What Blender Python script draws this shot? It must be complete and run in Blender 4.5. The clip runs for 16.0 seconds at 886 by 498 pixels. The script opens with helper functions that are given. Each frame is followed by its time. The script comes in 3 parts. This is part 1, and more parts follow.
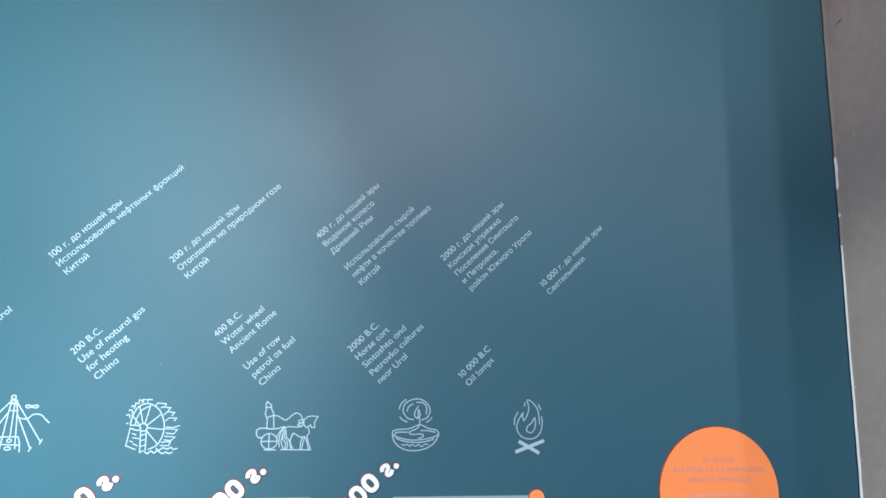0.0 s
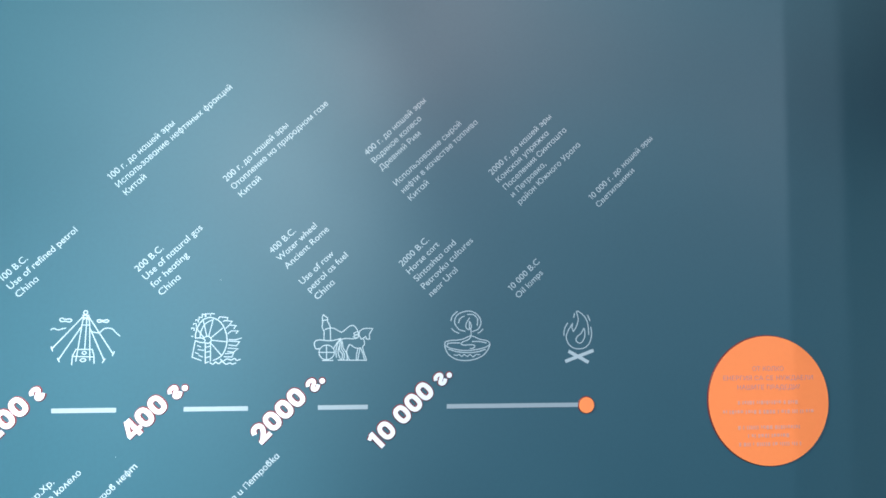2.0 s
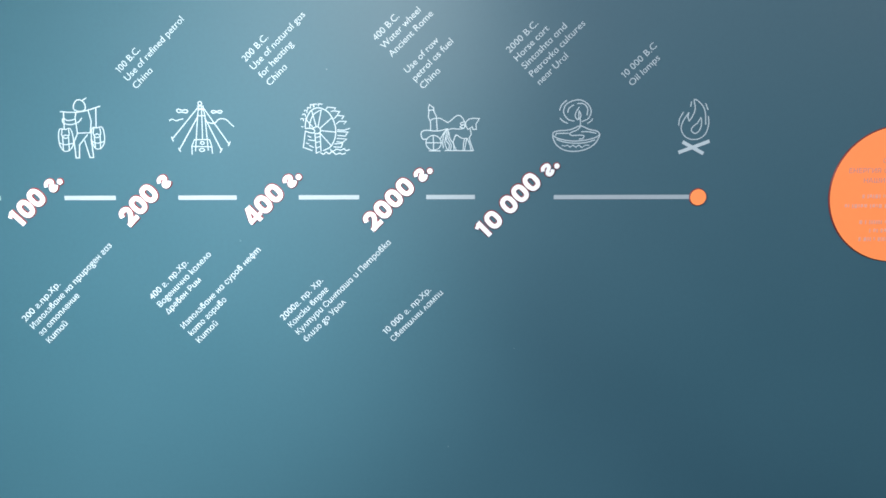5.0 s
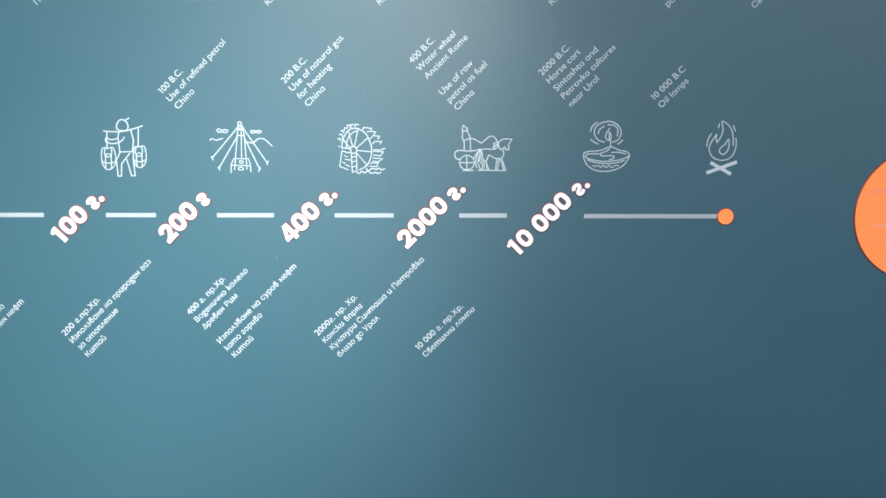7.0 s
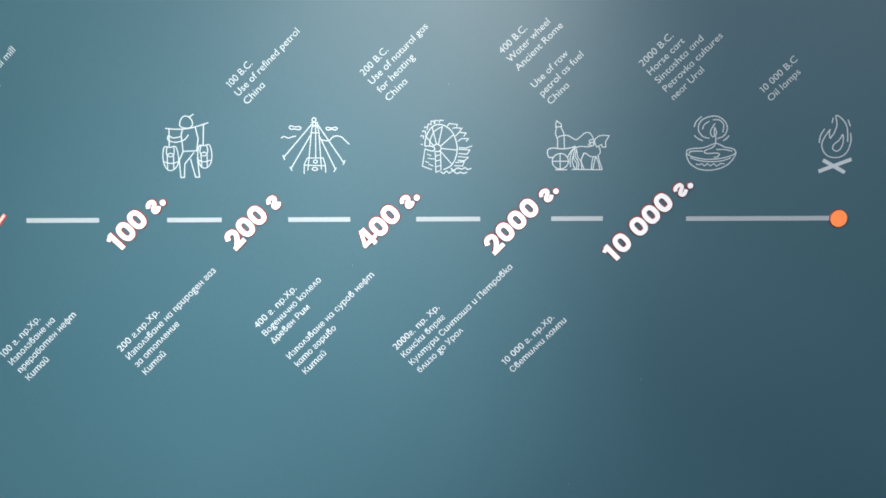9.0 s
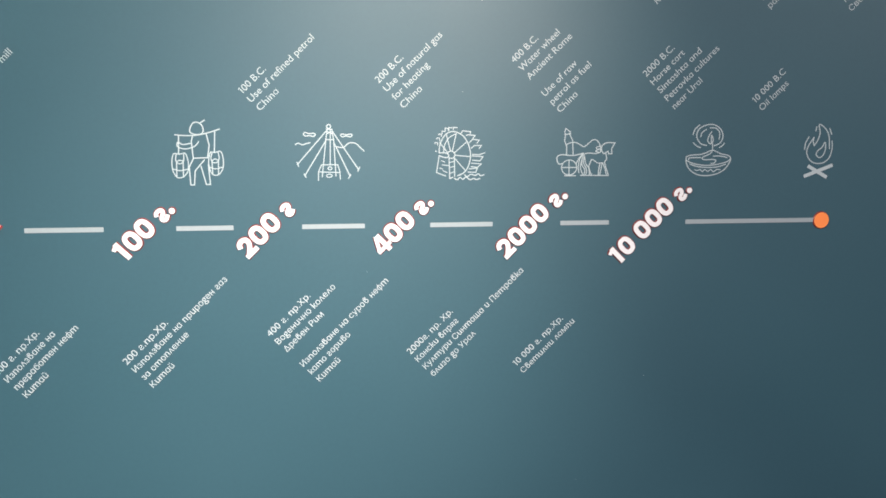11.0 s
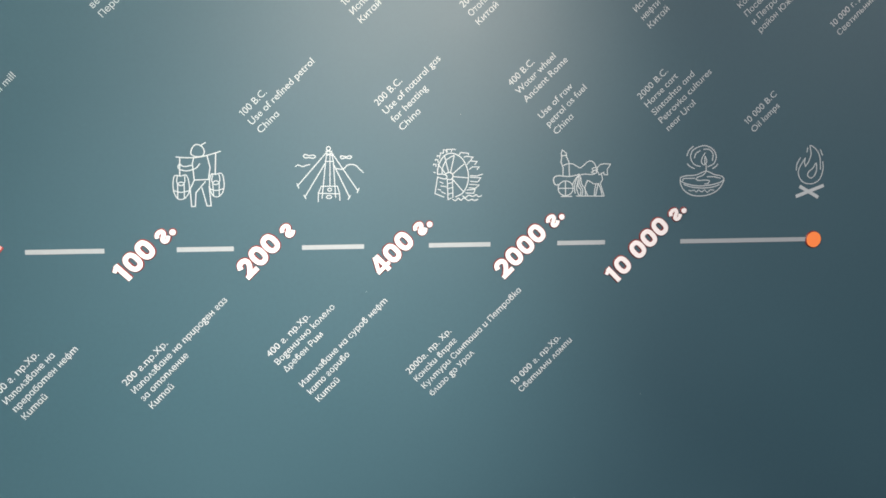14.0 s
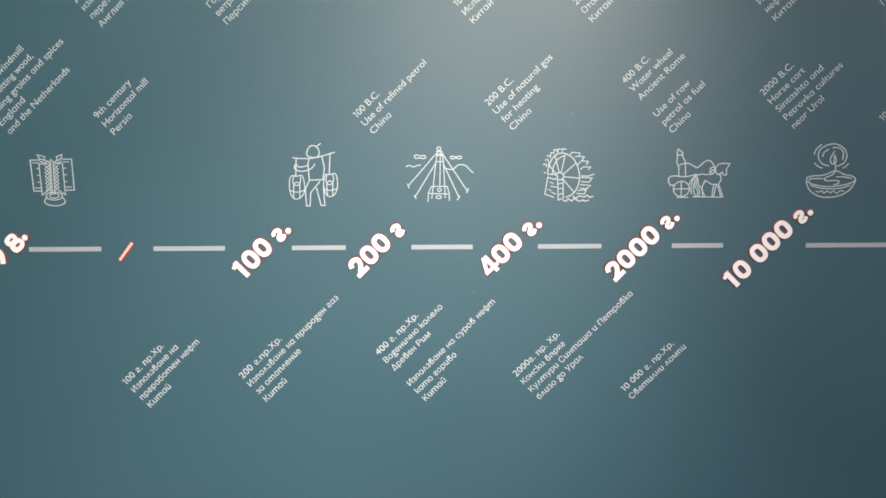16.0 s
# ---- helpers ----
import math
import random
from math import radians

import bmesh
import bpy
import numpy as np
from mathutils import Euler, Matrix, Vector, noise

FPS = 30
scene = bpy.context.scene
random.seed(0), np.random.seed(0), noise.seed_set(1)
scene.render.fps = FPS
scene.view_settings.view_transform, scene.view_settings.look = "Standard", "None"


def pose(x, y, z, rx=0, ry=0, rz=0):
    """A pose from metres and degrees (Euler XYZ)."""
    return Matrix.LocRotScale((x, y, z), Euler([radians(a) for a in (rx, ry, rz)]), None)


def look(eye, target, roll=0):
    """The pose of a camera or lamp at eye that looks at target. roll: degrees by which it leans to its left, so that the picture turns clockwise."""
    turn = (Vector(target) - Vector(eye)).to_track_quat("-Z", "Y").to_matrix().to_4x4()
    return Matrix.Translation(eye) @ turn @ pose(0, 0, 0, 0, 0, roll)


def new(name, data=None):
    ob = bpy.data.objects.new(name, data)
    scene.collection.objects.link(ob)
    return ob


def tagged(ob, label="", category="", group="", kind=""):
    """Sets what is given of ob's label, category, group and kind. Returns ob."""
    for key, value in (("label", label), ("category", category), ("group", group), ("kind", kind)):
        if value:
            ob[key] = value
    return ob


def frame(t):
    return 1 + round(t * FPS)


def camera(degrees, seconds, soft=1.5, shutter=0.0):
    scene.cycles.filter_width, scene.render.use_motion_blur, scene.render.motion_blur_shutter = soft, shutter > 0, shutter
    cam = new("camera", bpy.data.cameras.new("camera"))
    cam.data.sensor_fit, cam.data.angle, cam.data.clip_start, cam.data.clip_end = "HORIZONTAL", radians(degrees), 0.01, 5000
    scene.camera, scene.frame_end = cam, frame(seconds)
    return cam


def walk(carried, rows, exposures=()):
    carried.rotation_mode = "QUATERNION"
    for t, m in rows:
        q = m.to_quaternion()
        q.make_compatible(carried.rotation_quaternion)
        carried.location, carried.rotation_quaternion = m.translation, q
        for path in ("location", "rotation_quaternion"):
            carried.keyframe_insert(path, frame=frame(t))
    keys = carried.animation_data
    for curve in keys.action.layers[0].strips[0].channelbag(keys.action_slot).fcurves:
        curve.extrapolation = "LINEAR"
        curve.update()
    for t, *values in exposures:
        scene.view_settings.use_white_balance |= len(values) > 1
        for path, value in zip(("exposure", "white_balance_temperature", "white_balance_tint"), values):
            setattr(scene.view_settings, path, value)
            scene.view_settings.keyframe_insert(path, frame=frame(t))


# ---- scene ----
from mathutils import geometry

cam = camera(63.45, 16.0, soft=1.65)
# seconds, place in metres, turn in degrees (Euler XYZ)
ROWS = [
    (0.0, -0.6307, -2.0087, 1.6954, 100.954, -0.812, -10.248),
    (0.5, -0.6446, -2.0156, 1.6596, 99.258, -0.571, -11.139),
    (1.0, -0.6625, -2.0169, 1.6620, 96.516, -0.470, -10.424),
    (1.5, -0.6593, -2.0142, 1.6610, 95.423, -0.353, -8.429),
    (2.0, -0.6606, -2.0107, 1.6587, 95.092, -0.188, -7.065),
    (2.5, -0.6634, -2.0113, 1.6593, 94.712, -0.008, -6.446),
    (3.0, -0.6814, -2.0128, 1.6472, 94.192, 0.106, -5.776),
    (3.5, -0.6968, -2.0087, 1.5914, 91.803, 0.027, -3.571),
    (4.0, -0.7075, -1.9945, 1.5494, 84.070, 0.167, -0.659),
    (4.2, -0.7121, -1.9843, 1.5532, 81.123, 0.269, -0.077),
    (6.3, -0.7389, -2.0042, 1.6096, 80.533, -0.203, -0.984),
    (6.5, -0.7581, -2.0091, 1.6070, 81.083, -0.221, -0.840),
    (7.0, -0.8053, -2.0250, 1.5937, 81.871, -0.088, -0.139),
    (7.5, -0.8687, -2.0584, 1.6141, 81.637, -0.141, -0.049),
    (8.0, -0.9449, -2.1008, 1.6108, 82.370, -0.073, 0.017),
    (8.5, -1.0056, -2.0332, 1.5859, 82.411, 0.184, 0.529),
    (9.0, -1.0582, -1.8652, 1.5712, 82.377, 0.145, -0.663),
    (9.2, -1.0870, -1.8166, 1.5720, 82.240, 0.059, -1.632),
    (11.5, -1.3122, -1.8829, 1.6007, 82.129, 0.167, -7.688),
    (12.0, -1.3081, -1.8784, 1.5948, 82.321, 0.161, -8.511),
    (12.5, -1.3012, -1.8786, 1.6097, 82.294, 0.149, -9.191),
    (13.0, -1.2984, -1.8799, 1.5930, 83.486, 0.153, -9.874),
    (13.5, -1.3061, -1.8846, 1.5919, 83.794, 0.173, -9.114),
    (14.0, -1.3160, -1.8906, 1.6067, 83.513, 0.202, -7.467),
    (14.5, -1.3314, -1.8944, 1.5995, 83.872, 0.256, -5.337),
    (15.0, -1.3494, -1.8932, 1.6094, 83.931, 0.246, -3.795),
    (15.5, -1.3609, -1.8900, 1.5982, 84.455, 0.313, -1.714),
    (16.0, -1.3666, -1.8767, 1.5877, 84.143, 0.306, -0.323),
]
# seconds, stops, kelvin, tint: the picture starts lighter and bluer, then warms
EXPOSURES = [(0.0, 0.222, 5135, 7.6), (3.0, 0.233, 5393, 10.7), (4.0, 0.265, 5520, 12.5), (7.0, 0.26, 5903, 17.3), (8.0, 0.10, 5990, 18.0), (9.0, 0.02, 6010, 18.5),
             (11.5, -0.135, 6520, 22.0), (12.0, -0.144, 6559, 22.3), (13.5, -0.155, 6720, 24.2), (14.5, -0.13, 6740, 24.4), (15.5, -0.20, 6705, 24.1), (16.0, -0.284, 6722, 24.4)]
walk(cam, [(t, pose(x, y, z, rx, ry, rz)) for t, x, y, z, rx, ry, rz in ROWS], EXPOSURES)

# ---- light: unseen spots fitted to the wall's brightness, and added fill ----
world = bpy.data.worlds.new("world")
scene.world = world
world.use_nodes = True
world.node_tree.nodes["Background"].inputs[0].default_value = (0.6, 0.65, 0.7, 1)
world.node_tree.nodes["Background"].inputs[1].default_value = 0.0


def spot(name, eye, target, watts, degrees, blend, radius, colour):
    data = bpy.data.lights.new(name, "SPOT")
    data.energy, data.spot_size, data.spot_blend = watts, radians(degrees), blend
    data.shadow_soft_size, data.color = radius, colour
    ob = new(name, data)
    ob.matrix_world = look(eye, target)
    return ob


def panel(name, eye, target, watts, sx, sy, colour):
    data = bpy.data.lights.new(name, "AREA")
    data.shape, data.size, data.size_y, data.energy, data.color = "RECTANGLE", sx, sy, watts, colour
    ob = new(name, data)
    ob.matrix_world = look(eye, target)
    return ob


spot("unseen_spot", (-0.40, -3.52, 3.28), (-2.46, 0.0, 1.68), 1200, 59.2, 0.85, 0.12, (1.0, 1.00, 0.84))
spot("unseen_spot", (-0.36, -4.31, 3.30), (-0.01, 0.0, 3.60), 1122, 44.4, 1.00, 0.12, (1.0, 0.75, 0.63))
# the next spot is added fill from the left for pier and right end
spot("unseen_spot", (-3.63, -2.10, 3.30), (0.96, 0.0, 1.23), 665, 24.0, 0.67, 0.12, (1.0, 0.98, 0.83))
spot("unseen_spot", (-1.49, -1.94, 3.30), (-1.34, 0.0, -0.70), 481, 62.7, 1.00, 0.12, (1.0, 0.97, 0.84))
spot("unseen_spot", (3.07, -2.5, 3.3), (0.8, 0.0, 1.4), 94, 60, 1.0, 0.05, (1.0, 0.95, 0.9))
spot("unseen_spot", (2.85, -4.0, 3.3), (0.8, 0.0, 1.4), 100, 56, 1.0, 0.20, (1.0, 0.95, 0.9))
# the next spot is added near the wall, to lift the pier's top
spot("unseen_spot", (-2.00, -0.45, 3.3), (1.035, -0.25, 2.60), 115, 26, 1.0, 0.05, (1.0, 0.93, 0.86))
# unseen area lamp, added as soft ambient fill
panel("fill_panel", (-0.62, -4.62, 3.36), (-0.62, -4.62, 0), 348, 2.4, 1.2, (0.95, 0.97, 1.0))


# ---- materials ----
def material(name, base, rough=0.5, spec=0.5, vary=0.06, grain=60.0, bump=0.05, stain=2.5, metal=0.0):
    """Painted or plain surface: two scales of colour change and a fine relief."""
    m = bpy.data.materials.new(name)
    m.use_nodes = True
    nt = m.node_tree
    b = nt.nodes["Principled BSDF"]
    link = nt.links.new
    geo = nt.nodes.new("ShaderNodeNewGeometry")
    big = nt.nodes.new("ShaderNodeTexNoise")
    big.inputs["Scale"].default_value, big.inputs["Detail"].default_value = stain, 4
    fine = nt.nodes.new("ShaderNodeTexNoise")
    fine.inputs["Scale"].default_value, fine.inputs["Detail"].default_value = grain, 2
    link(geo.outputs["Position"], big.inputs["Vector"])
    link(geo.outputs["Position"], fine.inputs["Vector"])
    mixed = nt.nodes.new("ShaderNodeMath")
    mixed.operation = "ADD"
    link(big.outputs["Fac"], mixed.inputs[0])
    link(fine.outputs["Fac"], mixed.inputs[1])
    ramp = nt.nodes.new("ShaderNodeMapRange")
    ramp.inputs["From Min"].default_value, ramp.inputs["From Max"].default_value = 0.6, 1.4
    ramp.inputs["To Min"].default_value, ramp.inputs["To Max"].default_value = 1 - vary, 1 + vary
    link(mixed.outputs[0], ramp.inputs["Value"])
    tint = nt.nodes.new("ShaderNodeVectorMath")
    tint.operation = "SCALE"
    tint.inputs[0].default_value = base
    link(ramp.outputs["Result"], tint.inputs["Scale"])
    link(tint.outputs["Vector"], b.inputs["Base Color"])
    gloss = nt.nodes.new("ShaderNodeMapRange")
    gloss.inputs["From Min"].default_value, gloss.inputs["From Max"].default_value = 0.3, 0.7
    gloss.inputs["To Min"].default_value, gloss.inputs["To Max"].default_value = rough - 0.03, rough + 0.03
    link(big.outputs["Fac"], gloss.inputs["Value"])
    link(gloss.outputs["Result"], b.inputs["Roughness"])
    b.inputs["Specular IOR Level"].default_value = spec
    b.inputs["Metallic"].default_value = metal
    if bump:
        relief = nt.nodes.new("ShaderNodeBump")
        relief.inputs["Strength"].default_value, relief.inputs["Distance"].default_value = bump, 0.002
        link(fine.outputs["Fac"], relief.inputs["Height"])
        link(relief.outputs["Normal"], b.inputs["Normal"])
    return m


TEAL = material("teal_wall_paint", (0.0270, 0.0830, 0.1070), 0.526, 0.53, 0.05, 90, 0.02, 1.6)
GREY = material("grey_plaster", (0.305, 0.250, 0.213), 0.6, 0.35, 0.10, 30, 0.15, 4)
PALE = material("dim_grey_plaster", (0.06, 0.06, 0.06), 0.8, 0.3, 0.05, 40, 0.1)
FLOOR = material("grey_floor", (0.05, 0.05, 0.05), 0.55, 0.4, 0.1, 50, 0.1)
VINYL = material("white_vinyl", (0.40, 0.465, 0.475), 0.5, 0.45, 0.02, 90, 0.0)
BOLD_VINYL = material("bright_white_vinyl", (0.44, 0.50, 0.51), 0.5, 0.5, 0.02, 90, 0.0)
LINE = material("grey_white_vinyl", (0.292, 0.34, 0.353), 0.5, 0.5, 0.04, 90, 0.0)
WHITE = material("white_acrylic", (0.78, 0.77, 0.76), 0.35, 0.5, 0.015, 70, 0.0)
RED = material("red_edge", (0.17, 0.026, 0.024), 0.4, 0.5, 0.05, 70, 0.0)
ORANGE = material("orange_acrylic", (1.0, 0.27, 0.07), 0.4, 0.5, 0.02, 70, 0.0)
MAUVE = material("mauve_print", (0.56, 0.28, 0.25), 0.5, 0.4, 0.12, 90, 0.0)
FADED = material("faded_mauve_print", (0.74, 0.33, 0.22), 0.5, 0.4, 0.12, 90, 0.0)
SCUFF = material("dark_scuff", (0.13, 0.105, 0.09), 0.7, 0.3, 0.1, 60, 0.0)
JOINT_SHADE = material("dark_joint_shade", (0.018, 0.022, 0.03), 0.8, 0.2, 0.1, 90, 0.0)
CHIP = material("white_filler", (0.66, 0.63, 0.61), 0.6, 0.4, 0.06, 90, 0.2)


# ---- helpers of this scene ----
def mesh_of(name, verts, faces, mats, slots=None):
    me = bpy.data.meshes.new(name)
    me.from_pydata(verts, [], faces)
    for m in mats:
        me.materials.append(m)
    if slots:
        me.polygons.foreach_set("material_index", slots)
    me.update()
    return me


def part(name, me, parent, label=""):
    ob = new(name, me)
    ob.parent = parent
    return tagged(ob, label)


def thing(name, m, label, category, group=""):
    ob = new(name)
    ob.empty_display_size = 0.05
    ob.matrix_world = m
    return tagged(ob, label, category, group)


def on_wall(x, z, degrees=0.0, off=0.0005):
    """Pose on the long wall: local x along, local y up, local z towards the room."""
    return Matrix.Translation((x, -off, z)) @ pose(0, 0, 0, 90) @ pose(0, 0, 0, 0, 0, degrees)


def box(name, lo, hi, mat, kind="structure", label="", bevel=0.0):
    bm = bmesh.new()
    bmesh.ops.create_cube(bm, size=1.0)
    for v in bm.verts:
        v.co = Vector([lo[i] + (v.co[i] + 0.5) * (hi[i] - lo[i]) for i in range(3)])
    if bevel:
        bmesh.ops.bevel(bm, geom=bm.edges[:], offset=bevel, segments=2, affect="EDGES")
    me = bpy.data.meshes.new(name)
    bm.to_mesh(me)
    bm.free()
    me.materials.append(mat)
    ob = new(name, me)
    return tagged(ob, label, name.split("_")[0], "", kind)


# ---- setting ----
box("wall_north", (-7.0, 0.0, 0.0), (4.5, 0.15, 3.4), TEAL, label="long smooth wall in satin teal blue paint")
box("wall_south", (-7.0, -6.65, 0.0), (4.5, -6.5, 3.4), PALE, label="plain dim grey plaster wall behind the room")
box("wall_west", (-7.15, -6.65, 0.0), (-7.0, 0.15, 3.4), PALE, label="plain dim grey plaster end wall")
box("wall_east", (4.5, -6.65, 0.0), (4.65, 0.15, 3.4), PALE, label="plain dim grey plaster end wall")
box("floor", (-7.15, -6.65, -0.12), (4.65, 0.15, 0.0), FLOOR, label="plain grey hard floor of the room")
box("ceiling", (-7.15, -6.65, 3.4), (4.65, 0.15, 3.5), PALE, label="plain dim grey ceiling over the room")


def joint(z):
    """Where the pier's worn edge meets the blue wall, leaning a little."""
    return 1.0335 + 0.0155 * (z - 2.2) + 0.0025 * noise.noise((0, 3.1, z * 3)) + 0.0014 * noise.noise((5, 0, z * 14))


def ribbon(name, z0, z1, across, mat, owner, label, steps_per_metre=90):
    """A strip along the joint; across(z, s) gives its (x, y) points, s runs from 0 to 1."""
    k = max(8, int((z1 - z0) * steps_per_metre))
    rows = [[(x, y, z0 + (z1 - z0) * i / k) for x, y in across(z0 + (z1 - z0) * i / k, i / k)] for i in range(k + 1)]
    w = len(rows[0])
    faces = [(i * w + q, i * w + q + 1, (i + 1) * w + q + 1, (i + 1) * w + q) for i in range(k) for q in range(w - 1)]
    return part(name, mesh_of(name, [v for r in rows for v in r], faces, [mat]), owner, label)


def pier():
    """Grey plastered pier that closes the blue wall, with a worn, slightly wavy joint."""
    n, y1 = 110, -0.41
    verts, faces = [], []
    for i in range(n + 1):
        z = 3.4 * i / n
        x0 = joint(z)
        # hand-trowelled face, slightly uneven
        dent = [0.0016 * noise.noise((3.3, y * 7, z * 5)) for y in (0.06, 0.14, 0.24, 0.34)]
        for x, y in ((x0, 0.0), (x0 + 0.0015, -0.012), (x0 + dent[0], -0.06), (x0 + dent[1], -0.14), (x0 + dent[2], -0.24), (x0 + dent[3], -0.34), (x0, y1 + 0.008), (x0 + 0.008, y1), (1.60, y1), (1.60, 0.0)):
            verts.append((x, y, z))
    for i in range(n):
        for k in range(9):
            a = i * 10 + k
            faces.append((a, a + 1, a + 11, a + 10))
    ob = new("wall_pier", mesh_of("wall_pier", verts, faces, [GREY]))
    tagged(ob, "warm grey plastered pier with scratches and a worn edge", "pier", "", "structure")
    # shade inside the open joint, laid on as a thin dark strip
    ribbon("joint_shade_strip", 0.0, 3.4, lambda z, s: ((joint(z) - 0.0062 - 0.002 * noise.noise((2, 7, z * 9)), -0.0006), (joint(z) - 0.0008, -0.0007)), JOINT_SHADE, ob, "dark strip for the shade in the open joint beside the paint")

    def bead(r):
        def across(z, s):
            w = r * (0.25 + 0.75 * math.sin(math.pi * s) ** 0.5) * (0.75 + 0.7 * noise.noise((1, 2, z * 24)))
            x = joint(z)
            return (x - 0.0012, -0.0009), (x - 0.0018 - w * 0.3, -0.002 - w * 0.5), (x - 0.0012, -0.004 - w), (x + 0.0012, -0.006 - w * 1.3)
        return across

    for z0, z1, r in ((2.352, 2.46, 0.0052), (2.258, 2.272, 0.0022), (1.79, 2.165, 0.0014), (0.9, 1.80, 0.0029)):
        ribbon("filler_chip", z0, z1, bead(r), CHIP, ob, "chipped white filler along the joint")
    # fine scratches and specks in the plaster
    for z, y, dy, dz, wide, mat in ((2.908, -0.062, 0.030, 0.010, 0.005, SCUFF), (2.916, -0.112, 0.012, 0.003, 0.003, SCUFF), (2.507, -0.094, 0.004, 0.003, 0.005, CHIP), (2.511, -0.025, 0.003, 0.003, 0.005, CHIP),
                                    (2.262, -0.026, 0.003, 0.003, 0.004, CHIP), (1.712, -0.016, 0.003, 0.006, 0.005, CHIP), (1.493, -0.018, 0.004, 0.008, 0.005, CHIP)):
        x = joint(z) - 0.0012
        me = mesh_of("scratch", [(x, y, z), (x, y - dy * 0.5, z + dz * 0.2), (x, y - dy, z + dz), (x, y - dy * 0.6, z + dz * 0.5 + wide), (x, y - dy * 0.1, z + wide * 0.6)], [(0, 1, 2, 3, 4)], [mat])
        part("scratch", me, ob, "short scratch in the plaster")


pier()


# ---- strokes: flat bands of even width, cut from sheet ----
def smooth(points, steps=7, closed=False):
    """A Catmull-Rom line through the points."""
    p = [Vector((*q, 0)) for q in points]
    n = len(p)
    out = []
    for i in range(n if closed else n - 1):
        a, b, c, d = (p[(i + k) % n] if closed else p[max(0, min(n - 1, i + k))] for k in (-1, 0, 1, 2))
        for s in range(steps):
            t = s / steps
            out.append(0.5 * (2 * b + (c - a) * t + (2 * a - 5 * b + 4 * c - d) * t * t + (3 * b - a - 3 * c + d) * t ** 3))
    if not closed:
        out.append(p[-1])
    return [(q.x, q.y) for q in out]


def arc(cx, cy, rx, ry, a0=0, a1=360, n=28):
    return [(cx + rx * math.cos(radians(a0 + (a1 - a0) * i / n)), cy + ry * math.sin(radians(a0 + (a1 - a0) * i / n))) for i in range(n + (abs(a1 - a0) < 360))]


class Sheet:
    """Gathers strokes and plates into one mesh: faces of slot 0 in front, edges of slot 1."""

    def __init__(self, depth, lift=0.0, flare=0.0):
        self.flare = flare
        self.v, self.f, self.s, self.depth, self.lift, self.count = [], [], [], depth, lift, 0

    def stroke(self, pts, width, closed=False, cap=True):
        p = [Vector(q) for q in pts]
        n = len(p)
        left, right = [], []
        for i in range(n):
            a = p[i - 1] if (i or closed) else p[i]
            b = p[(i + 1) % n] if (i < n - 1 or closed) else p[i]
            d1 = (p[i] - a).normalized() if (p[i] - a).length > 1e-9 else (b - p[i]).normalized()
            d2 = (b - p[i]).normalized() if (b - p[i]).length > 1e-9 else d1
            d = (d1 + d2)
            d = d.normalized() if d.length > 1e-6 else d1
            m = min(2.0, 1 / max(0.3, d.dot(d1)))
            nrm = Vector((-d.y, d.x)) * width / 2 * m
            ext = Vector((0, 0))
            if cap and not closed:
                ext = -d * width * 0.3 if i == 0 else d * width * 0.3 if i == n - 1 else ext
            left.append(p[i] + nrm + ext)
            right.append(p[i] - nrm + ext)
        self.loft(left, right, closed)

    def loft(self, left, right, closed):
        n, o = len(left), len(self.v)
        top = self.depth + self.count * self.lift
        self.count += 1
        for l, r in zip(left, right):
            e = (l - r).normalized() * self.flare
            self.v += [(l.x, l.y, top), (r.x, r.y, top), (l.x + e.x, l.y + e.y, 0), (r.x - e.x, r.y - e.y, 0)]
        for i in range(n if closed else n - 1):
            a, b = o + 4 * i, o + 4 * ((i + 1) % n)
            self.f += [(a, a + 1, b + 1, b), (a + 2, a, b, b + 2), (a + 1, a + 3, b + 3, b + 1)]
            self.s += [0, 1, 1]
        if not closed:
            a, b = o, o + 4 * (n - 1)
            self.f += [(a, a + 2, a + 3, a + 1), (b + 1, b + 3, b + 2, b)]
            self.s += [1, 1]

    def plate(self, pts):
        n, o = len(pts), len(self.v)
        top = self.depth + self.count * self.lift
        self.count += 1
        mx, my = sum(x for x, y in pts) / n, sum(y for x, y in pts) / n
        wide = max(math.hypot(x - mx, y - my) for x, y in pts)
        k = 1 + self.flare / wide
        self.v += [(x, y, top) for x, y in pts] + [(mx + (x - mx) * k, my + (y - my) * k, 0) for x, y in pts]
        self.f.append(tuple(range(o, o + n)))
        self.s.append(0)
        for i in range(n):
            j = (i + 1) % n
            self.f.append((o + j, o + i, o + n + i, o + n + j))
            self.s.append(1)

    def mesh(self, name, mats):
        return mesh_of(name, self.v, self.f, mats, self.s)


# small pale flecks in the paint
for x, z, r in ((-1.021, 1.746, 0.0011), (-1.275, 1.279, 0.0010), (-0.504, 0.964, 0.0010), (-0.694, 0.666, 0.0010)):
    sh = Sheet(0.0004)
    sh.plate([(r * math.cos(a) * (1 + 0.3 * math.sin(3 * a + x)), r * math.sin(a)) for a in (k * math.pi / 5 for k in range(10))])
    d = part("paint_fleck", sh.mesh("paint_fleck", [LINE, LINE]), bpy.data.objects["wall_north"], "tiny pale fleck in the paint")
    d.matrix_world = on_wall(x, z, 0, 0.0002)

